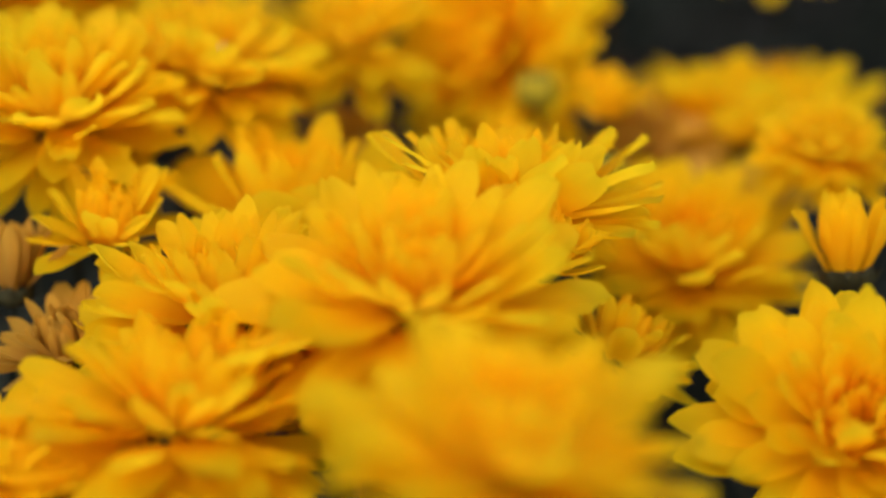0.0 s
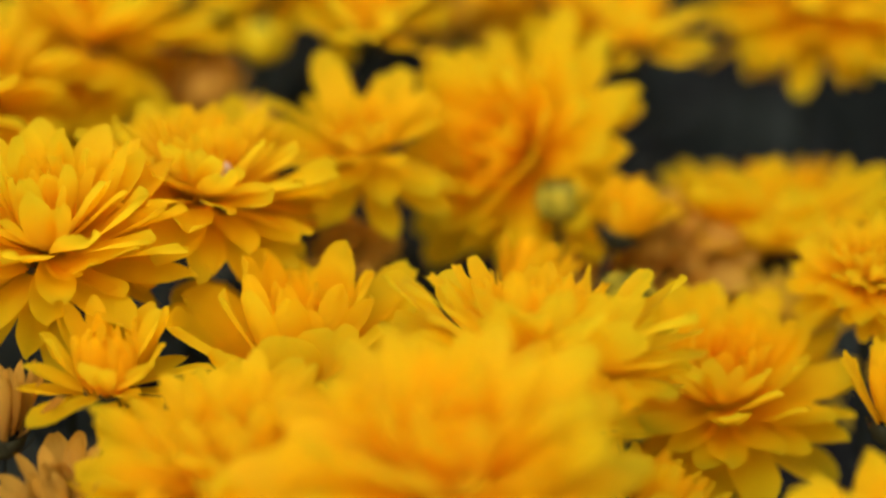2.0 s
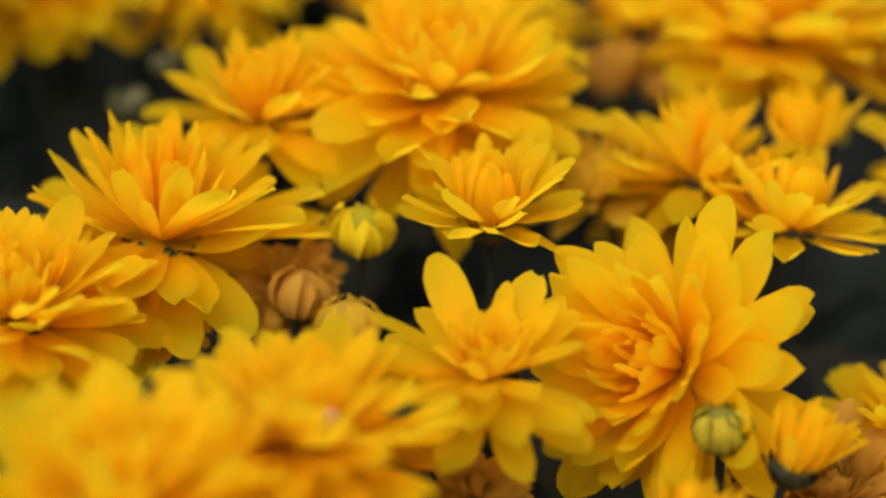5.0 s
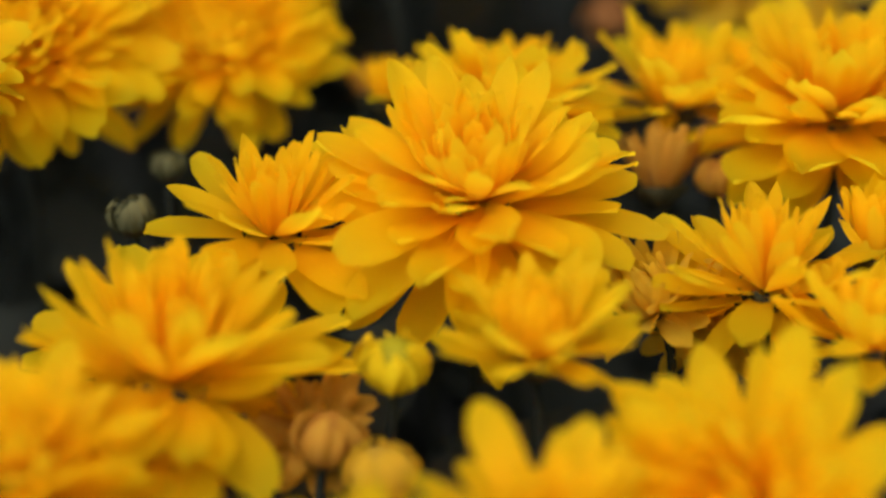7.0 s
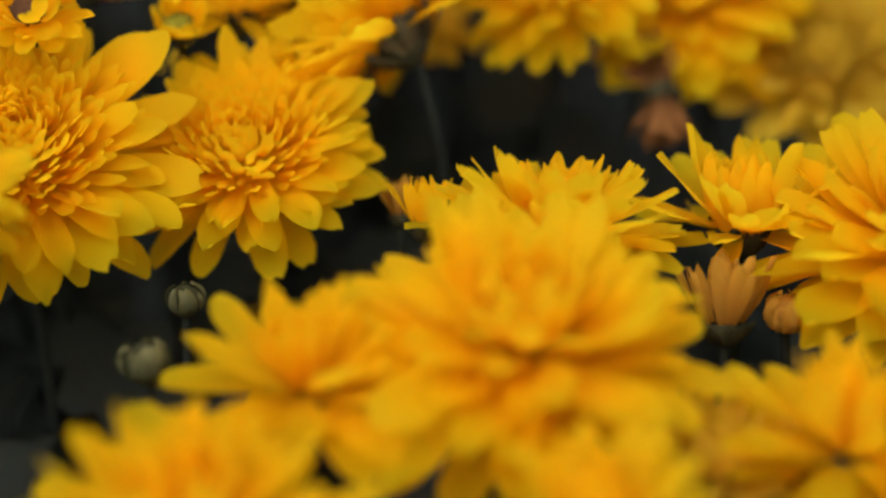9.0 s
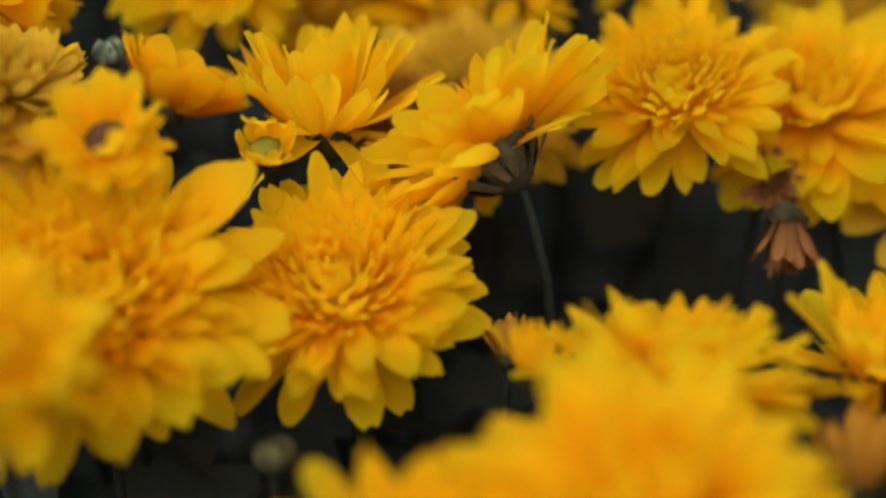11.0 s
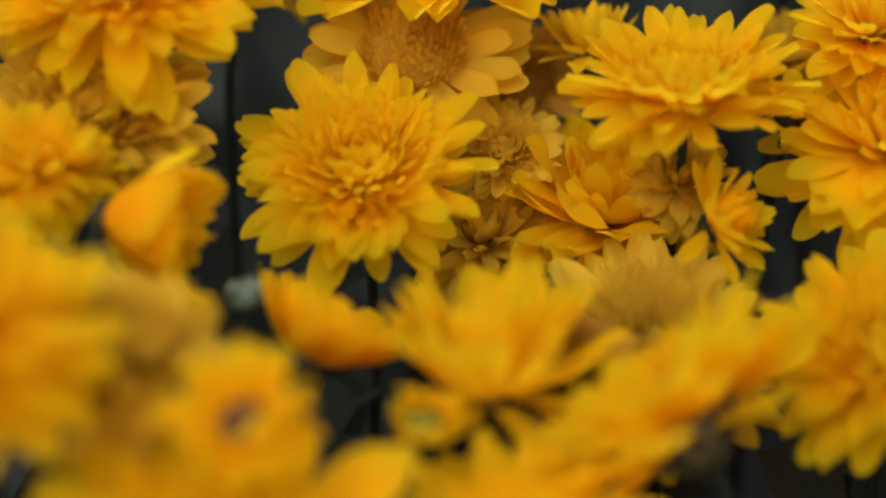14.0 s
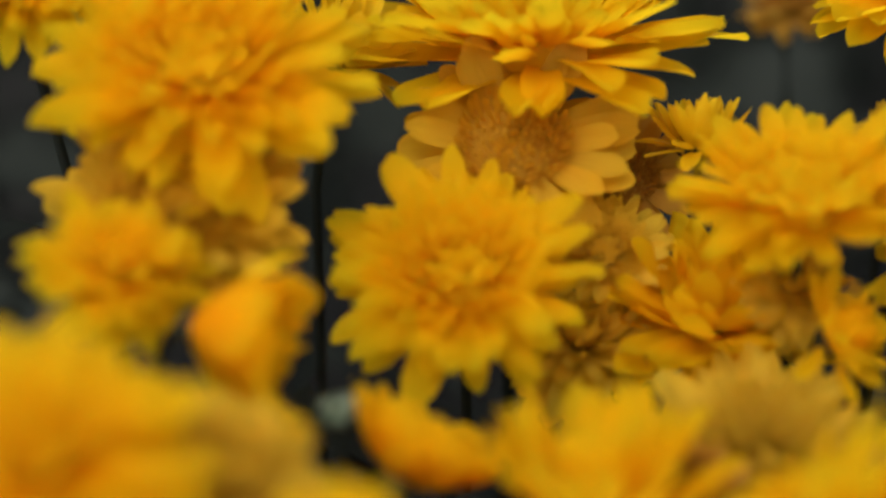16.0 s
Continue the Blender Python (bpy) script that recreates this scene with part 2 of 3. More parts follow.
def calyx(head, size, radius, depth, rng, bracts=9, tiers=1):
    """A green cup under the petals, with overlapping bracts."""
    bm = bmesh.new()
    steps = ((0.12, -1.0), (0.55, -0.85), (0.9, -0.5), (1.0, -0.15), (0.96, 0.05))
    loops = []
    for r, h in steps:
        loops.append([bm.verts.new((r * radius * size * math.cos(k * math.pi / 6), r * radius * size * math.sin(k * math.pi / 6), h * depth * size)) for k in range(12)])
    for a, b in zip(loops, loops[1:]):
        for k in range(12):
            bm.faces.new((a[k], a[(k + 1) % 12], b[(k + 1) % 12], b[k]))
    bm.faces.new(loops[0][::-1])
    cup_ob = part("calyx", bm, BRACT, head)
    for tier in range(tiers):
        for i in range(bracts):
            ob = new("bract", petal_mesh(BRACT if tiers == 1 else BRACT_TIP, 0.5 if tiers == 1 else 0.27, 35 if tiers == 1 else 14, 0.2, 0.2, rng.randrange(3)))
            ob.parent = cup_ob
            az = (i + 0.5 * tier + rng.uniform(-0.2, 0.2)) * 2 * math.pi / bracts
            ob.matrix_local = petal_pose(az, radius * (0.62 + 0.24 * tier) * size, (-0.75 + 0.32 * tier) * depth * size, (48 + 10 * tier if tiers == 1 else 34 + 13 * tier) + rng.gauss(0, 9), depth * (1.15 if tiers == 1 else 1.5) * size)


STEM_POINTS = []


def stem(head, size, place, axis, below, rng, thick=0.0011):
    """A stem that leaves the head along its axis, bends down and goes into the soil. Built in the head's own frame."""
    inv = head.matrix_world.inverted()
    p0 = Vector(place) - axis * below
    foot = Vector((place[0] + rng.uniform(-0.03, 0.03) - axis.x * 0.012, place[1] + rng.uniform(-0.01, 0.05) - axis.y * 0.03, -0.004))
    c1, c2 = p0 - axis * 0.014, foot + Vector((0, 0, 0.14))
    pts = []
    for i in range(13):
        s = i / 12
        p = p0 * (1 - s) ** 3 + c1 * 3 * s * (1 - s) ** 2 + c2 * 3 * s * s * (1 - s) + foot * s**3
        pts.append(p + Vector((noise.noise(p * 40), noise.noise(p * 40 + Vector((5, 5, 5))), 0)) * 0.0015 * (s > 0))
    STEM_POINTS.extend(pts[2:9])
    bm = bmesh.new()
    loops = []
    for i, p in enumerate(pts):
        d = (pts[min(i + 1, 12)] - pts[max(i - 1, 0)]).normalized()
        q = d.to_track_quat("Z", "Y").to_matrix()
        r = thick * (0.8 + 0.5 * i / 12)
        loops.append([bm.verts.new(inv @ (p + q @ Vector((r * math.cos(k * math.pi / 4), r * math.sin(k * math.pi / 4), 0)))) for k in range(8)])
    for a, b in zip(loops, loops[1:]):
        for k in range(8):
            bm.faces.new((a[k], a[(k + 1) % 8], b[(k + 1) % 8], b[k]))
    bm.faces.new(loops[-1])
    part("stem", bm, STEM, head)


def head_at(name, x, y, z, tilt, turn, size, seed, label, below, category="flower", group="chrysanthemums in the bed"):
    """The empty of a flower head. tilt: degrees from upright; turn: which way it leans, 0 towards -y, 90 towards +x."""
    rng = random.Random(seed)
    axis = Vector((math.sin(radians(tilt)) * math.sin(radians(turn)), -math.sin(radians(tilt)) * math.cos(radians(turn)), math.cos(radians(tilt))))
    head = tagged(new(name), label, category, group)
    head.matrix_world = Matrix.Translation((x, y, z)) @ axis.to_track_quat("Z", "Y").to_matrix().to_4x4()
    bpy.context.view_layer.update()
    stem(head, size, (x, y, z), axis, below, rng)
    return head, rng


# ---- kinds of flower ----


def double_bloom(x, y, z, tilt, turn, size, seed, label, material=None, lift=0.0):
    head, rng = head_at("chrysanthemum", x, y, z, tilt, turn, size, seed, label, 0.2 * size)
    m = material or YELLOW
    inner = material or ORANGE
    few = 0.7 if material is TAWNY_AND_SHADE else 1.0
    wide = 1.25 if material is TAWNY_AND_SHADE else 1.0
    for count, rise, length, width, curl, height, radius in (
            (15, -20, 0.98, 0.32, -10, -0.06, 0.07), (19, -4, 1.06, 0.30, 0, -0.03, 0.07), (19, 9, 1.02, 0.29, 6, 0.0, 0.07),
            (17, 22, 0.92, 0.275, 10, 0.03, 0.08), (16, 36, 0.78, 0.25, 14, 0.05, 0.09)):
        ring(head, size, m, round(count * few), rise + lift * (1 - rise / 40), length, width * wide, curl, rng, height=height, radius=radius, tip=0.95, spread=7)
    ring(head, size, inner, round(13 * few), 49, 0.66, 0.225 * wide, 22, rng, height=0.06, radius=0.10, tip=0.85, cup=0.28)
    florets(head, size, inner, rng, [(12, 57, 0.60, 0.11, 0.06, 20), (12, 64, 0.56, 0.11, 0.06, 20), (10, 71, 0.53, 0.10, 0.06, 20), (9, 77, 0.50, 0.08, 0.06, 20), (6, 83, 0.47, 0.05, 0.06, 16)], 0.125)
    calyx(head, size, 0.20, 0.24, rng)
    return head


def spread_bloom(x, y, z, tilt, turn, size, seed, label, material=None):
    return double_bloom(x, y, z, tilt, turn, size, seed, label, material, -7.0)


def dish_bloom(x, y, z, tilt, turn, size, seed, label, material=None):
    return double_bloom(x, y, z, tilt, turn, size, seed, label, material, 15.0)


def pompon_bloom(x, y, z, tilt, turn, size, seed, label, material=None, lift=0.0):
    head, rng = head_at("chrysanthemum", x, y, z, tilt, turn, size, seed, label, 0.2 * size)
    m = material or YELLOW
    inner = material or YELLOW
    ring(head, size, m, 16, -10 + lift, 0.92, 0.28, -6, rng, height=-0.06, tip=1.0, radius=0.1, spread=10 - 0.15 * lift)
    ring(head, size, m, 20, 1 + lift, 0.94, 0.26, 2, rng, height=-0.02, tip=0.95, radius=0.12, spread=9)
    ring(head, size, m, 21, 10 + lift, 0.86, 0.25, 8, rng, height=0.02, tip=0.9, radius=0.15)
    ring(head, size, m, 20, 18 + 0.5 * lift, 0.74, 0.215, 14, rng, height=0.05, tip=0.75, radius=0.18)
    tiers = [k / 12 for k in range(13)]
    florets(head, size, inner, rng, [(round(11 + 23 * q), 80 - 52 * q, 0.15 + 0.26 * q, 0.05 + 0.31 * q, 0.25 - 0.16 * q**1.5, 38 - 12 * q) for q in tiers], 0.085)
    dome(head, size, inner, 0.38, 0.02, "receptacle", 0.58)
    dome(head, size, material or DISC, 0.07, 0.22, "disc", 0.8, "" if material else "small greenish disc")
    calyx(head, size, 0.20, 0.24, rng)
    return head


def crown_bloom(x, y, z, tilt, turn, size, seed, label, material=None):
    return pompon_bloom(x, y, z, tilt, turn, size, seed, label, material, 12.0)


def cup_bloom(x, y, z, tilt, turn, size, seed, label, material=None):
    head, rng = head_at("chrysanthemum", x, y, z, tilt, turn, size, seed, label, 0.3 * size)
    m = material or YELLOW
    ring(head, size, m, 10, 16, 1.05, 0.48, 34, rng, cup=0.22, tip=0.9, radius=0.1)
    ring(head, size, m, 12, 36, 0.98, 0.42, 28, rng, cup=0.18, tip=0.8, radius=0.1)
    ring(head, size, material or ORANGE, 12, 56, 0.92, 0.32, 24, rng, cup=0.2, tip=0.7, radius=0.08)
    ring(head, size, material or ORANGE, 9, 72, 0.82, 0.22, 22, rng, cup=0.25, tip=0.5, radius=0.05)
    calyx(head, size, 0.26, 0.30, rng)
    return head


def half_open_bloom(x, y, z, tilt, turn, size, seed, label, material=None):
    head, rng = head_at("chrysanthemum", x, y, z, tilt, turn, size, seed, label, 0.3 * size)
    m = material or YELLOW
    ring(head, size, m, 9, 0, 1.02, 0.32, 8, rng, cup=0.2, tip=0.8, radius=0.12, spread=12)
    ring(head, size, m, 10, 24, 1.0, 0.31, 12, rng, cup=0.22, tip=0.75, radius=0.12, spread=10)
    ring(head, size, m, 10, 46, 0.98, 0.28, 14, rng, cup=0.24, tip=0.7, radius=0.13, spread=8)
    ring(head, size, material or ORANGE, 18, 62, 0.76, 0.19, 52, rng, cup=0.3, tip=0.85, radius=0.22, spread=5)
    ring(head, size, material or ORANGE, 14, 70, 0.72, 0.18, 50, rng, cup=0.3, tip=0.85, radius=0.15, spread=5)
    ring(head, size, material or ORANGE, 8, 82, 0.68, 0.2, 36, rng, cup=0.3, tip=0.7, radius=0.08, spread=5)
    calyx(head, size, 0.26, 0.30, rng)
    return head


def loose_bloom(x, y, z, tilt, turn, size, seed, label, material=None):
    head, rng = head_at("chrysanthemum", x, y, z, tilt, turn, size, seed, label, 0.25 * size)
    m = material or PALE
    ring(head, size, m, 8, -8, 0.88, 0.32, -4, rng, cup=0.16, tip=0.7, radius=0.1, spread=15)
    ring(head, size, m, 12, 30, 0.92, 0.28, 18, rng, cup=0.24, tip=0.5, radius=0.13, spread=12)
    ring(head, size, m, 13, 47, 0.96, 0.26, 18, rng, cup=0.28, tip=0.5, radius=0.15, spread=12)
    ring(head, size, m, 13, 60, 0.92, 0.25, 20, rng, cup=0.3, tip=0.5, radius=0.14, spread=12)
    ring(head, size, m, 9, 72, 0.74, 0.22, 24, rng, cup=0.3, tip=0.5, radius=0.07, spread=12)
    calyx(head, size, 0.22, 0.26, rng)
    return head


def side_bloom(x, y, z, tilt, turn, size, seed, label, material=None):
    head, rng = head_at("chrysanthemum", x, y, z, tilt, turn, size, seed, label, 0.3 * size)
    for count, rise, length, width, curl, height in ((12, 2, 0.95, 0.34, -2, -0.02), (18, 12, 1.03, 0.33, 3, 0.0), (20, 20, 1.03, 0.31, 6, 0.02), (18, 31, 0.96, 0.28, 8, 0.04), (15, 46, 0.8, 0.24, 10, 0.05)):
        ring(head, size, YELLOW, count, rise, length, width, curl, rng, height=height, radius=0.14, tip=0.85, spread=6)
    florets(head, size, ORANGE, rng, [(16, 62, 0.6, 0.12, 0.06, 20), (14, 70, 0.56, 0.1, 0.06, 20), (10, 78, 0.52, 0.07, 0.06, 16)], 0.10)
    calyx(head, size, 0.25, 0.30, rng, 13, 3)
    return head


def bowl_bloom(x, y, z, tilt, turn, size, seed, label, material=None):
    head, rng = head_at("chrysanthemum", x, y, z, tilt, turn, size, seed, label, 0.2 * size)
    ring(head, size, material or ORANGE, 19, 26, 1.1, 0.52, 34, rng, cup=0.06, tip=1.0, radius=0.14, spread=3)
    ring(head, size, material or ORANGE, 19, 34, 1.06, 0.48, 32, rng, cup=0.06, tip=1.0, radius=0.14, height=0.03, spread=3)
    florets(head, size, ORANGE, rng, [(22, 44, 0.75, 0.2, 0.1, 20), (20, 58, 0.65, 0.16, 0.1, 20), (16, 72, 0.6, 0.1, 0.1, 16)], 0.12)
    calyx(head, size, 0.24, 0.2, rng)
    return head


def brush_bloom(x, y, z, tilt, turn, size, seed, label, material=None):
    head, rng = head_at("opening_chrysanthemum", x, y, z, tilt, turn, size, seed, label, 0.5 * size)
    m = material or ORANGE
    ring(head, size, m, 12, 60, 1.6, 0.24, 22, rng, cup=0.3, tip=0.6, radius=0.42, height=0.0)
    ring(head, size, m, 11, 70, 1.55, 0.22, 20, rng, cup=0.3, tip=0.6, radius=0.32, height=0.05)
    ring(head, size, m, 8, 80, 1.45, 0.22, 18, rng, cup=0.3, tip=0.6, radius=0.18, height=0.05)
    calyx(head, size, 0.56, 0.55, rng, 11)
    return head


def round_bud(x, y, z, tilt, turn, size, seed, label, material=None, petals=None):
    head, rng = head_at("chrysanthemum_bud", x, y, z, tilt, turn, size, seed, label, 0.95 * size, "flower bud")
    m = petals or BUD_GREEN
    ring(head, size, m, 15, 27, 2.15, 0.24, 142, rng, cup=-0.22, tip=0.35, radius=0.30, height=-0.85, spread=2.0, jitter=0.12)
    ring(head, size, m, 9, 34, 1.95, 0.25, 126, rng, cup=-0.2, tip=0.3, radius=0.24, height=-0.8, spread=2.0, jitter=0.12)
    dome(head, size, m, 0.80, -0.02, "core", 0.94)
    calyx(head, size, 0.62, 0.42, rng, 10)
    for ob in head.children:
        if ob.name.startswith("calyx"):
            ob.location.z = -0.62 * size
    return head


def opening_bud(x, y, z, tilt, turn, size, seed, label, material=None):
    return round_bud(x, y, z, tilt, turn, size, seed, label, None, material or GOLD_AND_SHADE)


def yellow_bud(x, y, z, tilt, turn, size, seed, label, material=None):
    return round_bud(x, y, z, tilt, turn, size, seed, label, None, BUD_YELLOW)


def broad_bloom(x, y, z, tilt, turn, size, seed, label, material=None):
    head, rng = head_at("chrysanthemum", x, y, z, tilt, turn, size, seed, label, 0.25 * size)
    ring(head, size, YELLOW, 10, -24, 0.95, 0.34, -10, rng, height=-0.06, tip=0.95, spread=11)
    ring(head, size, YELLOW, 12, -8, 1.04, 0.34, 2, rng, height=-0.03, tip=0.9, spread=10)
    ring(head, size, YELLOW, 12, 8, 1.04, 0.32, 8, rng, tip=0.88, spread=10)
    ring(head, size, YELLOW, 12, 20, 0.96, 0.28, 12, rng, height=0.03, tip=0.85, spread=9)
    ring(head, size, YELLOW, 12, 38, 0.82, 0.23, 16, rng, height=0.05, radius=0.08, tip=0.8)
    ring(head, size, ORANGE, 12, 55, 0.76, 0.18, 20, rng, height=0.06, radius=0.09, tip=0.75, cup=0.28)
    florets(head, size, ORANGE, rng, [(13, 64, 0.72, 0.10, 0.06, 18), (12, 72, 0.69, 0.09, 0.06, 18), (9, 80, 0.66, 0.06, 0.06, 14)], 0.11)
    calyx(head, size, 0.22, 0.26, rng)
    return head


def sparse_bloom(x, y, z, tilt, turn, size, seed, label, material=None, brush=1.0, lift=0.0):
    """A bloom with few, broad, well-parted outer petals round an upright brush."""
    head, rng = head_at("chrysanthemum", x, y, z, tilt, turn, size, seed, label, 0.25 * size)
    m = material or YELLOW
    ring(head, size, m, 6, -26 + 1.3 * lift, 0.94, 0.34, -6, rng, height=-0.06, tip=0.95, spread=8)
    ring(head, size, m, 8, -5 + lift, 1.06, 0.33, 2, rng, height=-0.03, tip=0.9, spread=8)
    ring(head, size, m, 8, 12 + 0.5 * lift, 1.04, 0.31, 8, rng, tip=0.9, spread=8)
    ring(head, size, m, 9, 29, 0.94, 0.27, 12, rng, height=0.03, radius=0.08, tip=0.85, spread=8)
    ring(head, size, material or ORANGE, 9, 48, 0.82 * brush, 0.22 / brush, 16, rng, height=0.05, radius=0.09, tip=0.85, cup=0.26, spread=7)
    florets(head, size, material or ORANGE, rng, [(10, 61, 0.76 * brush, 0.10, 0.06, 18), (9, 71, 0.72 * brush, 0.08, 0.06, 18), (6, 81, 0.68 * brush, 0.05, 0.06, 14)], 0.155)
    calyx(head, size, 0.22, 0.26, rng)
    return head


def flat_bloom(x, y, z, tilt, turn, size, seed, label, material=None):
    return sparse_bloom(x, y, z, tilt, turn, size, seed, label, material, 0.66, 10.0)


def goblet_bloom(x, y, z, tilt, turn, size, seed, label, material=None):
    """A bloom still closed to a deep goblet, smooth outside, with a frilled rim."""
    head, rng = head_at("chrysanthemum", x, y, z, tilt, turn, size, seed, label, 0.2 * size)
    ring(head, size, material or ORANGE, 15, 44, 1.5, 0.36, 26, rng, cup=0.12, tip=0.9, radius=0.18, spread=4)
    ring(head, size, material or ORANGE, 15, 54, 1.5, 0.34, 22, rng, cup=0.12, tip=0.8, radius=0.16, height=0.03, spread=4)
    florets(head, size, ORANGE, rng, [(16, 62, 1.2, 0.16, 0.1, 18), (14, 72, 1.1, 0.12, 0.1, 16)], 0.2)
    calyx(head, size, 0.26, 0.22, rng)
    return head


def dome_bloom(x, y, z, tilt, turn, size, seed, label, material=None):
    """A full bloom whose broad petals overlap into a dome."""
    head, rng = head_at("chrysanthemum", x, y, z, tilt, turn, size, seed, label, 0.2 * size)
    m = material or YELLOW
    for count, rise, length, width, curl, height in ((11, -30, 0.98, 0.32, -10, -0.06), (15, -8, 1.03, 0.32, 2, -0.03), (17, 10, 1.0, 0.32, 10, 0.0),
                                                     (17, 26, 0.96, 0.31, 16, 0.02), (15, 42, 0.90, 0.30, 20, 0.04), (12, 56, 0.80, 0.27, 24, 0.05)):
        ring(head, size, m, count, rise, length, width, curl, rng, height=height, radius=0.09, tip=0.95, spread=6)
    florets(head, size, ORANGE, rng, [(12, 64, 0.68, 0.10, 0.06, 24), (10, 72, 0.62, 0.08, 0.06, 22), (7, 80, 0.58, 0.05, 0.06, 16)], 0.15)
    calyx(head, size, 0.22, 0.26, rng)
    return head


def button_bloom(x, y, z, tilt, turn, size, seed, label, material=None):
    """A bloom with broad rounded outer petals round a button of tiny packed florets."""
    head, rng = head_at("chrysanthemum", x, y, z, tilt, turn, size, seed, label, 0.2 * size)
    m = material or YELLOW
    ring(head, size, m, 13, -8, 0.84, 0.40, -4, rng, height=-0.05, radius=0.14, tip=1.0, spread=9)
    ring(head, size, m, 14, 6, 0.86, 0.38, 4, rng, height=-0.02, radius=0.16, tip=0.95, spread=8)
    ring(head, size, m, 14, 18, 0.76, 0.34, 10, rng, height=0.02, radius=0.22, tip=0.9, spread=8)
    tiers = [k / 9 for k in range(10)]
    florets(head, size, m, rng, [(round(5 + 27 * q), 82 - 34 * q, 0.11 + 0.07 * q, 0.03 + 0.37 * q, 0.21 - 0.13 * q * q, 45) for q in tiers], 0.055, "button")
    dome(head, size, m, 0.42, 0.0, "receptacle", 0.5)
    calyx(head, size, 0.22, 0.26, rng)
    return head


def green_bud(x, y, z, tilt, turn, size, seed, label, material=None):
    return round_bud(x, y, z, tilt, turn, size, seed, label, None, material or BUD_GREY)


def young_bloom(x, y, z, tilt, turn, size, seed, label, material=None):
    head, rng = head_at("young_chrysanthemum", x, y, z, tilt, turn, size, seed, label, 0.3 * size)
    ring(head, size, YELLOW, 9, 48, 0.86, 0.58, 18, rng, cup=0.16, tip=0.9, radius=0.32, spread=5)
    ring(head, size, YELLOW, 9, 62, 0.66, 0.56, 22, rng, cup=0.2, tip=0.9, radius=0.32, spread=5)
    dome(head, size, DISC, 0.42, 0.12, "disc", 0.5, "broad green disc")
    calyx(head, size, 0.42, 0.40, rng, 10)
    return head


def hollow_bloom(x, y, z, tilt, turn, size, seed, label, material=None):
    head, rng = head_at("chrysanthemum", x, y, z, tilt, turn, size, seed, label, 0.3 * size)
    ring(head, size, YELLOW, 12, 14, 0.98, 0.42, 8, rng, cup=0.1, tip=0.4, radius=0.14, spread=11)
    ring(head, size, YELLOW, 14, 30, 0.96, 0.42, 12, rng, cup=0.12, tip=0.4, radius=0.16, spread=10)
    ring(head, size, YELLOW, 13, 46, 0.78, 0.38, 14, rng, cup=0.14, tip=0.5, radius=0.20, spread=8)
    dome(head, size, HOLLOW, 0.36, 0.05, "disc", 0.4, "dark brown sunken disc")
    calyx(head, size, 0.3, 0.3, rng)
    return head


def spent_bloom(x, y, z, tilt, turn, size, seed, label, material=None):
    head, rng = head_at("withered_chrysanthemum", x, y, z, tilt, turn, size, seed, label, 0.4 * size)
    ring(head, size, WITHERED, 15, 68, 1.7, 0.30, -4, rng, cup=0.3, tip=0.5, radius=0.42)
    ring(head, size, WITHERED, 12, 80, 1.6, 0.28, -2, rng, cup=0.3, tip=0.5, radius=0.28)
    calyx(head, size, 0.6, 0.6, rng, 10)
    return head


# ---- ground and foliage ----
bm = bmesh.new()
edge = [-400, -40, -6, -1.2] + [-0.6 + 0.1 * k for k in range(13)] + [1.2, 6, 40, 400]
grid = [[bm.verts.new((gx, gy + 0.6, 0.012 * noise.noise(Vector((gx * 6, gy * 6, 0))) if max(abs(gx), abs(gy)) < 1 else 0.0)) for gx in edge] for gy in edge]
for r0, r1 in zip(grid, grid[1:]):
    for k in range(len(edge) - 1):
        bm.faces.new((r0[k], r0[k + 1], r1[k + 1], r1[k]))
tagged(part("ground", bm, SOIL, None), "bare dark soil under the flower bed", "soil", kind="structure")


def add_leaf(bm, m, rng):
    """A lobed chrysanthemum leaf with a folded midrib, unit length."""
    outline = [(0.0, 0.03), (0.16, 0.05), (0.26, 0.22), (0.36, 0.30), (0.42, 0.18), (0.54, 0.34), (0.64, 0.36), (0.68, 0.2), (0.8, 0.25), (0.9, 0.17), (1.0, 0.0)]
    fold, droop = rng.uniform(0.1, 0.4), rng.uniform(0.1, 0.5)
    mid, left, right = [], [], []
    for s, w in outline:
        w *= rng.uniform(0.85, 1.15)
        zz = -droop * s * s
        mid.append(bm.verts.new(m @ Vector((s, 0, zz))))
        left.append(bm.verts.new(m @ Vector((s + 0.06 * w, w, zz + fold * w))))
        right.append(bm.verts.new(m @ Vector((s + 0.06 * w, -w, zz + fold * w))))
    for i in range(len(outline) - 1):
        bm.faces.new((mid[i], mid[i + 1], left[i + 1], left[i]))
        bm.faces.new((mid[i], right[i], right[i + 1], mid[i + 1]))


def bed_height(x, y):
    """The general level of the flower heads."""
    return 0.21 + 0.163 * min(max(y, 0.2), 1.0) - 0.14 * min(max(x, -0.2), 0.15)


# ---- the blooms ----
spread_bloom(-0.0050, 0.3660, 0.3020, 4, 0, 0.0312, 9, "large bright yellow double chrysanthemum with layered spreading petals")
dish_bloom(0.0127, 0.4128, 0.2956, 24, 173, 0.0284, 16, "flat-topped yellow chrysanthemum with spiky petal tips, seen edge-on")
cup_bloom(0.0174, 0.3905, 0.2973, 16, 158, 0.0129, 23, "small yellow cup-shaped bloom tucked under a flat-topped one")
half_open_bloom(0.0320, 0.4020, 0.2720, 39, 116, 0.0165, 30, "half-open yellow bloom leaning sideways among larger ones")
brush_bloom(0.0792, 0.4135, 0.2849, 24, -180, 0.0097, 37, "orange-yellow bloom just opening, green calyx and stem showing")
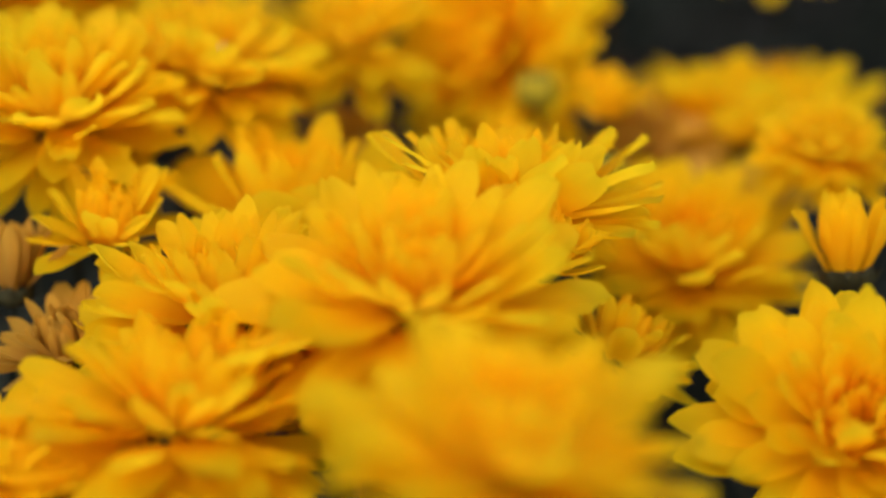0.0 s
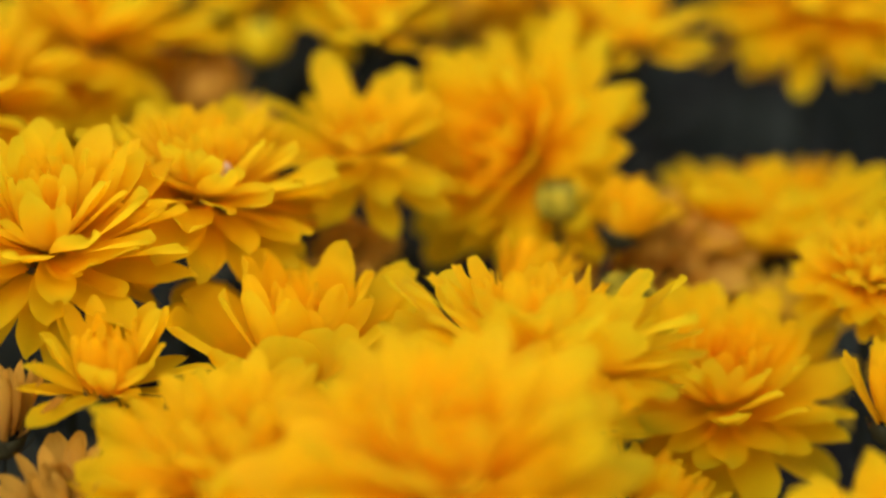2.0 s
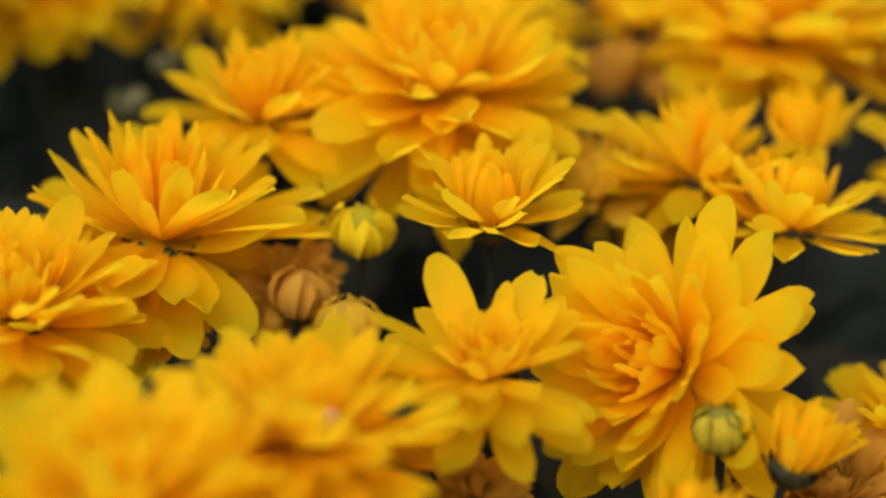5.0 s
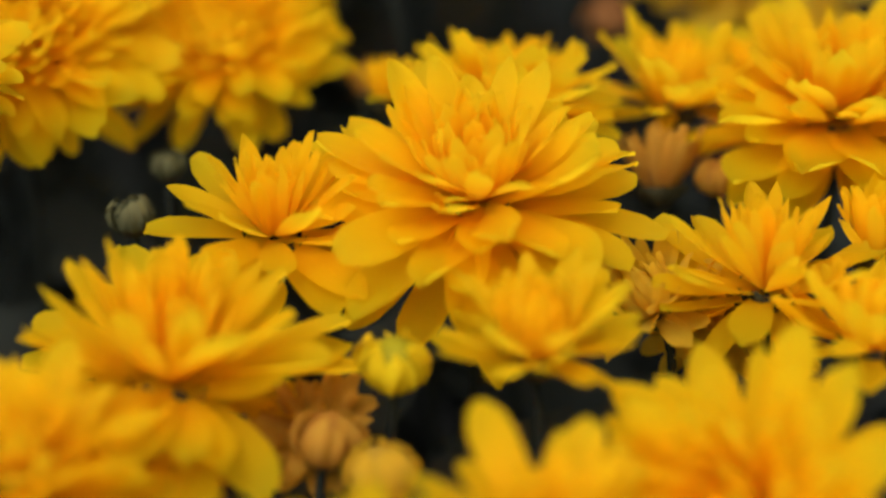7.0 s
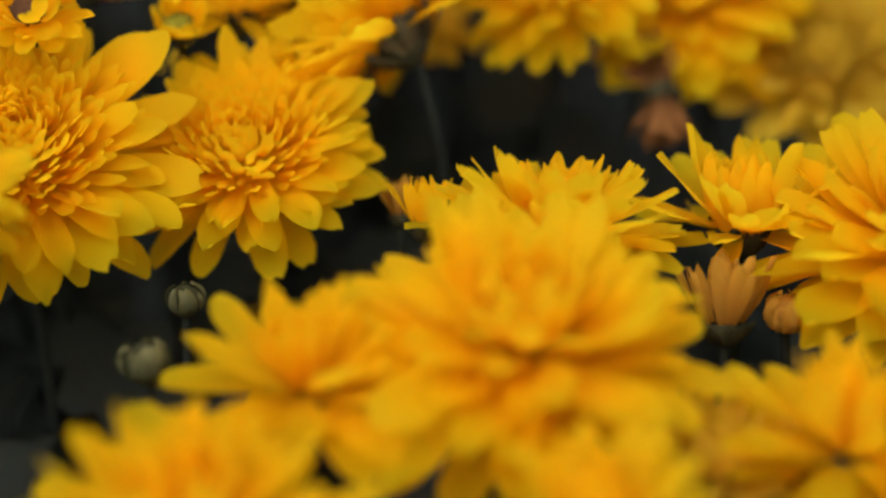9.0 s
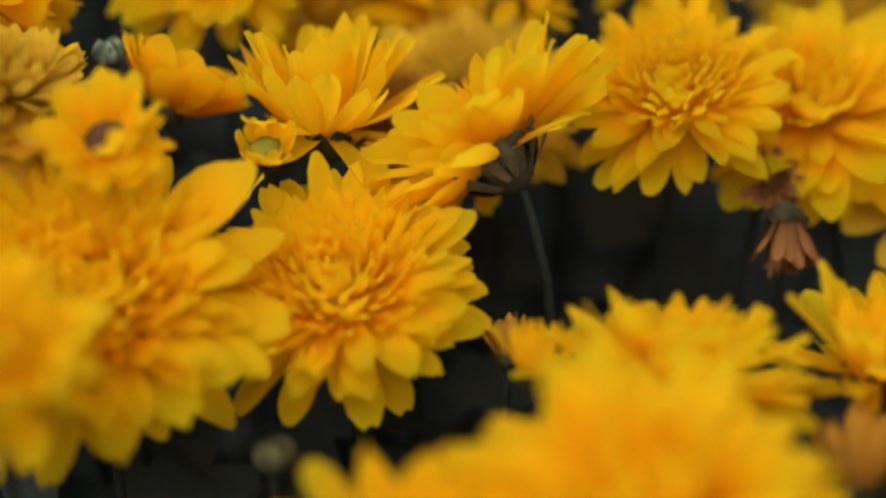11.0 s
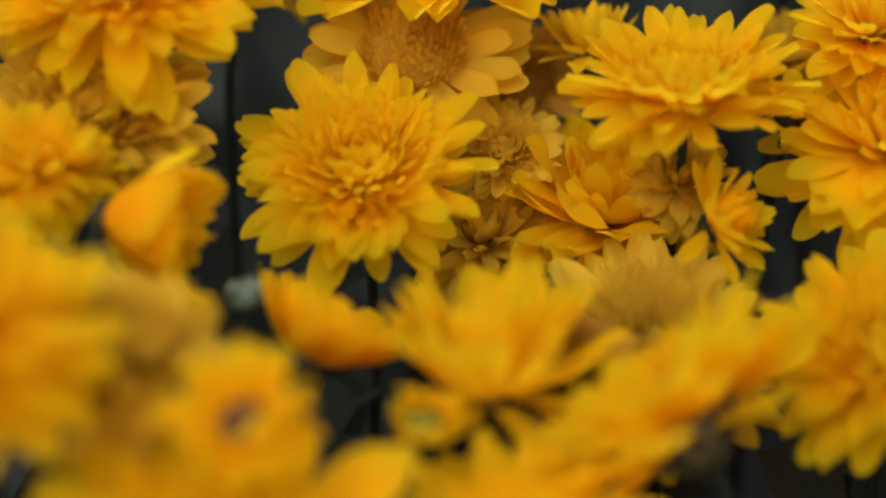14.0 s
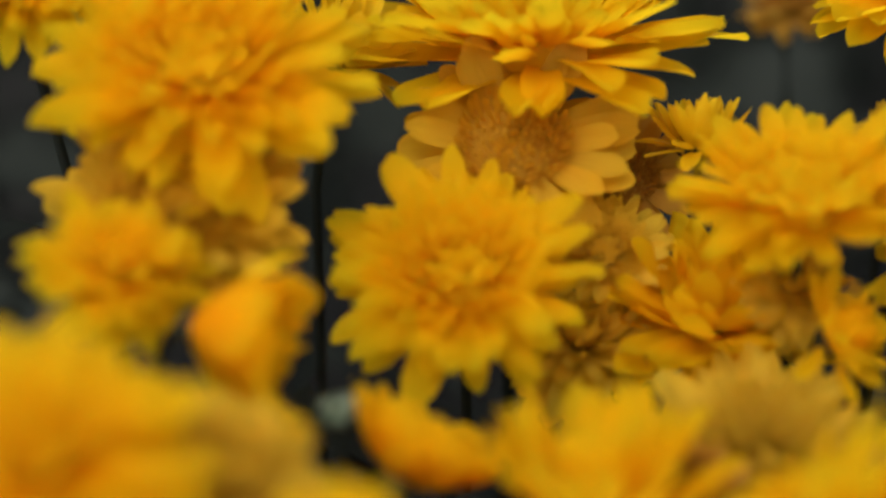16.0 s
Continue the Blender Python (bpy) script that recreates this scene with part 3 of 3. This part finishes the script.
dome_bloom(0.0735, 0.3660, 0.2770, 36, -10, 0.0274, 44, "large yellow double chrysanthemum facing up with a crinkled centre")
double_bloom(0.0099, 0.3046, 0.3062, 3, -180, 0.0282, 51, "bright yellow double chrysanthemum in full bloom")
spread_bloom(-0.0456, 0.3547, 0.2837, 9, -180, 0.0290, 58, "bright yellow double chrysanthemum in full bloom")
double_bloom(-0.0400, 0.3880, 0.2875, 7, -117, 0.0278, 65, "bright yellow double chrysanthemum in full bloom")
cup_bloom(-0.0309, 0.4410, 0.2773, 6, -180, 0.0280, 73, "wide yellow cup bloom with broad upright petals")
half_open_bloom(-0.0655, 0.4183, 0.2889, 3, -180, 0.0167, 80, "half-open yellow chrysanthemum with an upright orange brush")
brush_bloom(-0.0850, 0.4146, 0.2814, 9, -180, 0.0083, 87, "tawny half-closed bloom at the edge of a dark gap", TAWNY_AND_SHADE)
half_open_bloom(-0.0726, 0.3999, 0.2735, 13, -45, 0.0144, 94, "small tawny half-open bloom with few petals above dark soil", TAWNY_AND_SHADE)
dome_bloom(-0.0794, 0.4484, 0.3017, 2, -20, 0.0253, 101, "full yellow double chrysanthemum with drooping lower petals")
double_bloom(-0.0523, 0.4729, 0.3008, 11, 152, 0.0260, 108, "yellow double chrysanthemum holding a white scrap of petal")
flat_bloom(-0.0204, 0.5006, 0.2976, 11, -4, 0.0210, 115, "yellow chrysanthemum with broad rounded lower petals and orange centre")
dome_bloom(0.0152, 0.5181, 0.2894, 60, -48, 0.0275, 122, "big rounded yellow chrysanthemum leaning over green buds")
round_bud(0.0217, 0.4977, 0.2881, 9, -5, 0.0053, 129, "round green bud in front of a big yellow bloom")
brush_bloom(0.0339, 0.4913, 0.2836, 30, 116, 0.0077, 136, "orange brush-like bloom opening on a bent green stem")
brush_bloom(0.0120, 0.4728, 0.2769, 31, 130, 0.0094, 143, "orange brush-like bloom rising behind a flat-topped flower")
round_bud(0.0349, 0.4728, 0.2786, 17, 16, 0.0054, 150, "small round yellow-green bud low among the blooms")
dish_bloom(0.0729, 0.5233, 0.2635, 27, -179, 0.0296, 157, "wide flat yellow chrysanthemum seen edge-on before dark foliage")
sparse_bloom(0.0700, 0.4880, 0.2570, 16, 170, 0.0215, 164, "dull golden chrysanthemum with narrow parted petals", GOLD_AND_SHADE)
double_bloom(0.0822, 0.4643, 0.2866, 6, -7, 0.0156, 171, "bright yellow double chrysanthemum in full bloom")
double_bloom(0.0432, 0.5054, 0.2670, 17, -3, 0.0195, 178, "double chrysanthemum under taller blooms, its shade coloured in tawny", TAWNY_AND_SHADE)
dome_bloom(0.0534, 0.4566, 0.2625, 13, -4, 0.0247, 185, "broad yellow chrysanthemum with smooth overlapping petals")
double_bloom(-0.0149, 0.3772, 0.2782, 18, 0, 0.0135, 192, "double chrysanthemum sunk among taller blooms, its shade coloured in dull ochre", TAWNY_AND_SHADE)
broad_bloom(-0.0833, 0.5446, 0.3029, 5, 122, 0.0297, 199, "large yellow chrysanthemum with broad side petals above tawny buds")
yellow_bud(-0.0440, 0.5469, 0.3039, 13, 6, 0.0061, 206, "plump yellow bud with dark seams over dark leaves")
opening_bud(-0.0469, 0.5321, 0.2908, 10, 171, 0.0063, 213, "plump orange-yellow bud half hidden under petals")
half_open_bloom(-0.0192, 0.5412, 0.3086, 5, 122, 0.0182, 220, "half-open yellow bloom nestled below a large double one")
double_bloom(-0.0286, 0.5831, 0.3167, 7, 12, 0.0305, 227, "very large yellow double chrysanthemum with an orange upright centre")
sparse_bloom(-0.0662, 0.5788, 0.3132, 6, 14, 0.0217, 234, "yellow chrysanthemum with uneven broad petals beside grey buds")
green_bud(-0.0951, 0.5994, 0.3078, 4, 158, 0.0044, 241, "small grey-green closed bud at a dark gap")
green_bud(-0.0905, 0.6219, 0.3077, 4, 158, 0.0035, 242, "tiny grey-green closed bud above a dark gap")
sparse_bloom(0.0237, 0.5703, 0.3029, 10, 170, 0.0221, 248, "bright yellow double chrysanthemum in full bloom")
half_open_bloom(0.0400, 0.5520, 0.3005, 15, 150, 0.0190, 255, "half-open yellow chrysanthemum with upright inner petals")
double_bloom(0.0454, 0.6270, 0.3109, 2, 55, 0.0303, 262, "bright yellow double chrysanthemum in full bloom")
brush_bloom(0.0467, 0.5829, 0.3025, 10, 171, 0.0085, 269, "orange bloom just opening under a large yellow one")
half_open_bloom(0.0036, 0.5752, 0.2967, 30, -77, 0.0148, 276, "half-open dull-gold chrysanthemum crowded by larger blooms", GOLD_AND_SHADE)
double_bloom(0.0156, 0.5847, 0.2880, 27, 30, 0.0129, 283, "double chrysanthemum under taller blooms, its shade coloured in dull gold", GOLD_AND_SHADE)
half_open_bloom(0.0278, 0.5738, 0.2885, 9, 61, 0.0094, 284, "half-open chrysanthemum with few spread petals, its shade coloured in tawny", TAWNY_AND_SHADE)
opening_bud(-0.0557, 0.5372, 0.2951, 16, 124, 0.0061, 290, "plump tawny bud with a dark tip", TAWNY_AND_SHADE)
half_open_bloom(0.0138, 0.6407, 0.3086, 9, 163, 0.0203, 297, "half-open yellow bloom with a ring of orange inner petals")
dish_bloom(-0.0225, 0.6297, 0.3137, 24, 167, 0.0223, 5, "flat-topped yellow chrysanthemum behind a very large bloom")
brush_bloom(-0.0457, 0.6375, 0.3127, 22, 174, 0.0058, 311, "orange-yellow chrysanthemum just opening above its green calyx")
pompon_bloom(-0.0815, 0.6600, 0.3185, 25, -1, 0.0268, 318, "dense yellow pompon chrysanthemum with greenish eye facing forward")
pompon_bloom(-0.1235, 0.6455, 0.3270, 32, 16, 0.0335, 325, "very large orange-yellow pompon chrysanthemum with long lower petals")
hollow_bloom(-0.1184, 0.6526, 0.3532, 33, -3, 0.0122, 332, "small orange bloom with a dark hollow centre")
young_bloom(-0.0942, 0.6756, 0.3395, 27, 9, 0.0077, 339, "small young chrysanthemum with a broad green centre")
side_bloom(-0.0518, 0.6857, 0.3320, 50, -128, 0.0246, 346, "yellow bloom turned away, its dark scaly calyx showing")
pompon_bloom(-0.0174, 0.7136, 0.3320, 22, -5, 0.0231, 353, "full yellow chrysanthemum with fine inner petals and greenish eye")
double_bloom(0.0126, 0.7259, 0.3204, 20, -23, 0.0244, 360, "bright yellow double chrysanthemum in full bloom")
# Borrows the withered brown to paint the shade under the larger bloom.
half_open_bloom(0.0008, 0.7084, 0.3145, 47, 22, 0.0066, 367, "small bloom tucked under a larger one, its shade coloured in pinkish brown", WITHERED)
spent_bloom(0.0034, 0.6982, 0.3109, 148, -3, 0.0060, 374, "withered brown bloom hanging head down from its stem", TAWNY_AND_SHADE)
brush_bloom(-0.0512, 0.6551, 0.3068, 21, 173, 0.0045, 381, "tawny half-closed chrysanthemum with narrow upright petals", TAWNY_AND_SHADE)
brush_bloom(0.0085, 0.6195, 0.3000, 22, 174, 0.0082, 388, "tawny half-closed chrysanthemum with narrow upright petals", TAWNY_AND_SHADE)
opening_bud(0.0199, 0.6190, 0.3022, 10, 16, 0.0042, 389, "plump tawny bud with a dark tip", TAWNY_AND_SHADE)
bowl_bloom(-0.1164, 0.7019, 0.3379, 40, 136, 0.0145, 395, "smooth orange bowl-shaped bloom beside a pale green bud")
green_bud(-0.1262, 0.7022, 0.3505, 4, -136, 0.0030, 396, "small pale blue-green bud beside an orange bowl-shaped bloom", BUD_PALE)
loose_bloom(-0.0852, 0.6934, 0.3357, 7, 154, 0.0239, 402, "pale yellow bloom with loose pointed upright petals", YELLOW)
pompon_bloom(-0.0575, 0.7254, 0.3262, 33, 18, 0.0228, 409, "broad chrysanthemum under brighter blooms, its shade coloured in ochre", GOLD_AND_SHADE)
pompon_bloom(-0.0716, 0.7063, 0.3328, 34, -25, 0.0115, 416, "dense ochre chrysanthemum with tight curled inner florets", TAWNY_AND_SHADE)
pompon_bloom(-0.1106, 0.7432, 0.3546, 31, 4, 0.0232, 423, "full yellow chrysanthemum with pointed upper and rounded lower petals")
dome_bloom(-0.0664, 0.7598, 0.3359, 10, 21, 0.0221, 430, "full yellow chrysanthemum with broad overlapping petals, partly shaded")
half_open_bloom(-0.0466, 0.7399, 0.3443, 56, 75, 0.0112, 437, "half-open yellow chrysanthemum with upright inner petals")
button_bloom(-0.1030, 0.7722, 0.3663, 42, 5, 0.0225, 444, "ochre chrysanthemum with broad outer petals round a granular centre", SHADE_OCHRE)
crown_bloom(-0.0517, 0.7514, 0.3648, 1, 26, 0.0221, 451, "wide yellow chrysanthemum with rising pointed petals and greenish eye")
young_bloom(-0.0320, 0.7607, 0.3575, 16, 71, 0.0079, 458, "small young chrysanthemum with a broad green centre")
double_bloom(-0.0165, 0.7693, 0.3690, 6, 35, 0.0158, 465, "bright yellow double chrysanthemum in full bloom")
pompon_bloom(-0.1546, 0.7501, 0.3907, 28, 10, 0.0275, 472, "dense yellow pompon chrysanthemum overhanging a duller one")
pompon_bloom(-0.1586, 0.7378, 0.3689, 29, 22, 0.0218, 479, "dense ochre chrysanthemum with tight curled inner florets", SHADE_OCHRE)
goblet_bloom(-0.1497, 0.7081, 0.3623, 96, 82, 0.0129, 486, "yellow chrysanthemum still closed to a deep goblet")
button_bloom(-0.0832, 0.7854, 0.3543, 40, 15, 0.0140, 493, "tawny chrysanthemum with rounded petals round a granular button", TAWNY_AND_SHADE)
double_bloom(-0.1389, 0.6711, 0.3546, 16, 71, 0.0172, 500, "double chrysanthemum under taller blooms, its shade coloured in dull gold", GOLD_AND_SHADE)
crown_bloom(-0.0994, 0.7932, 0.3778, -5, 10, 0.0345, 507, "very large yellow chrysanthemum with tightly curled inner florets")
loose_bloom(-0.0697, 0.7807, 0.3621, 20, 180, 0.0114, 514, "pale yellow bloom with loose upright petals")
double_bloom(-0.1596, 0.6526, 0.3685, 21, 28, 0.0217, 528, "bright yellow double chrysanthemum in full bloom")
double_bloom(-0.0300, 0.8056, 0.3850, 5, 32, 0.0201, 535, "bright yellow double chrysanthemum in full bloom")
loose_bloom(-0.1368, 0.7882, 0.3765, 33, 104, 0.0159, 542, "pale yellow bloom with loose upright petals")
pompon_bloom(0.0420, 0.7272, 0.3062, 26, 6, 0.0275, 556, "dense dull-gold chrysanthemum with tight curled florets", GOLD_AND_SHADE)
double_bloom(0.0868, 0.5743, 0.3020, 2, -22, 0.0262, 563, "bright yellow double chrysanthemum in full bloom")
double_bloom(-0.0784, 0.3524, 0.2757, 4, 0, 0.0207, 570, "bright yellow double chrysanthemum in full bloom")
double_bloom(-0.1061, 0.5126, 0.3036, 7, 65, 0.0254, 577, "bright yellow double chrysanthemum in full bloom")
pompon_bloom(-0.0861, 0.7644, 0.3489, 28, 10, 0.0124, 591, "dense dull-gold chrysanthemum with tight curled florets", GOLD_AND_SHADE)
double_bloom(-0.1632, 0.7150, 0.3685, 20, 53, 0.0140, 598, "yellow double chrysanthemum crowded beneath taller blooms")
double_bloom(-0.0136, 0.7555, 0.3514, 20, -5, 0.0218, 605, "bright yellow double chrysanthemum in full bloom")
double_bloom(-0.0299, 0.7973, 0.3534, 3, 122, 0.0124, 612, "double chrysanthemum under taller blooms, its shade coloured in dull gold", GOLD_AND_SHADE)
double_bloom(-0.0225, 0.4920, 0.2780, 9, -6, 0.0090, 626, "double chrysanthemum sunk among taller blooms, its shade coloured in dull ochre", TAWNY_AND_SHADE)
double_bloom(-0.0590, 0.5460, 0.2912, 10, 2, 0.0111, 633, "double chrysanthemum sunk among taller blooms, its shade coloured in dull ochre", TAWNY_AND_SHADE)
double_bloom(-0.0821, 0.5335, 0.2912, 10, 2, 0.0091, 640, "double chrysanthemum sunk among taller blooms, its shade coloured in dull ochre", TAWNY_AND_SHADE)
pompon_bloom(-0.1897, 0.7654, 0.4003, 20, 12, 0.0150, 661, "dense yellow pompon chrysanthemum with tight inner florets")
double_bloom(-0.0501, 0.8676, 0.3593, 7, 25, 0.0098, 668, "double chrysanthemum sunk among taller blooms, its shade coloured in dull ochre", TAWNY_AND_SHADE)
pompon_bloom(0.0238, 0.7810, 0.3233, 27, -4, 0.0200, 675, "dense dull-gold chrysanthemum with tight curled florets", GOLD_AND_SHADE)
double_bloom(-0.0525, 0.7526, 0.3471, 29, 22, 0.0099, 689, "double chrysanthemum under taller blooms, its shade coloured in dull gold", GOLD_AND_SHADE)
double_bloom(-0.0905, 0.7556, 0.3341, 20, 13, 0.0140, 696, "double chrysanthemum under taller blooms, its shade coloured in dull gold", GOLD_AND_SHADE)
double_bloom(0.0834, 0.6336, 0.3030, 4, -9, 0.0194, 711, "double chrysanthemum under taller blooms, its shade coloured in dull gold", GOLD_AND_SHADE)
pompon_bloom(-0.1324, 0.6045, 0.3390, 24, 10, 0.0190, 720, "dense yellow pompon chrysanthemum with tight inner florets")
hollow_bloom(-0.1400, 0.6717, 0.3471, 25, -20, 0.0080, 727, "small dull-gold bloom with a dark hollow centre")
green_bud(-0.1300, 0.6637, 0.3516, 20, -20, 0.0032, 734, "small pale green bud beside a hollow-centred bloom", BUD_PALE)


def petal_scrap(x, y, z, size, seed, turn):
    """A bleached scrap of petal caught between the petals of a bloom."""
    rng = random.Random(seed)
    bm = bmesh.new()
    add_petal(bm, Matrix.Scale(size, 4), 0.5, 22, 0.12, 0.5, 1.5, rng, 4, 6)
    ob = part("petal_scrap", bm, BLEACHED, None)
    ob.matrix_world = pose(x, y, z, 20, -55, turn)
    tagged(ob, "small bleached white scrap of petal caught in a bloom", "petal")


def stray_petal(x, y, z, size, seed, turn):
    """A single old petal that sticks out from under a bloom."""
    rng = random.Random(seed)
    bm = bmesh.new()
    add_petal(bm, Matrix.Scale(size, 4), 0.30, 8, 0.2, 0.9, 0.6, rng, 4, 7)
    ob = part("stray_petal", bm, PALE, None)
    ob.matrix_world = pose(x, y, z, 10, -28, turn)
    tagged(ob, "single pale yellow petal sticking out beside a dull bloom", "petal")


BLEACHED = petal_material("bleached_petal", [(0.0, (0.80, 0.76, 0.55)), (1.0, (0.86, 0.84, 0.70))], 0.4, 0.3)
petal_scrap(-0.0462, 0.4690, 0.3065, 0.0062, 4, 250)
petal_scrap(-0.0434, 0.4681, 0.3044, 0.0020, 9, 300)
stray_petal(-0.1365, 0.6846, 0.3547, 0.0110, 5, -20)

# ---- foliage: leaves along the stems and a dense layer below ----
rng = random.Random(11)
bm = bmesh.new()
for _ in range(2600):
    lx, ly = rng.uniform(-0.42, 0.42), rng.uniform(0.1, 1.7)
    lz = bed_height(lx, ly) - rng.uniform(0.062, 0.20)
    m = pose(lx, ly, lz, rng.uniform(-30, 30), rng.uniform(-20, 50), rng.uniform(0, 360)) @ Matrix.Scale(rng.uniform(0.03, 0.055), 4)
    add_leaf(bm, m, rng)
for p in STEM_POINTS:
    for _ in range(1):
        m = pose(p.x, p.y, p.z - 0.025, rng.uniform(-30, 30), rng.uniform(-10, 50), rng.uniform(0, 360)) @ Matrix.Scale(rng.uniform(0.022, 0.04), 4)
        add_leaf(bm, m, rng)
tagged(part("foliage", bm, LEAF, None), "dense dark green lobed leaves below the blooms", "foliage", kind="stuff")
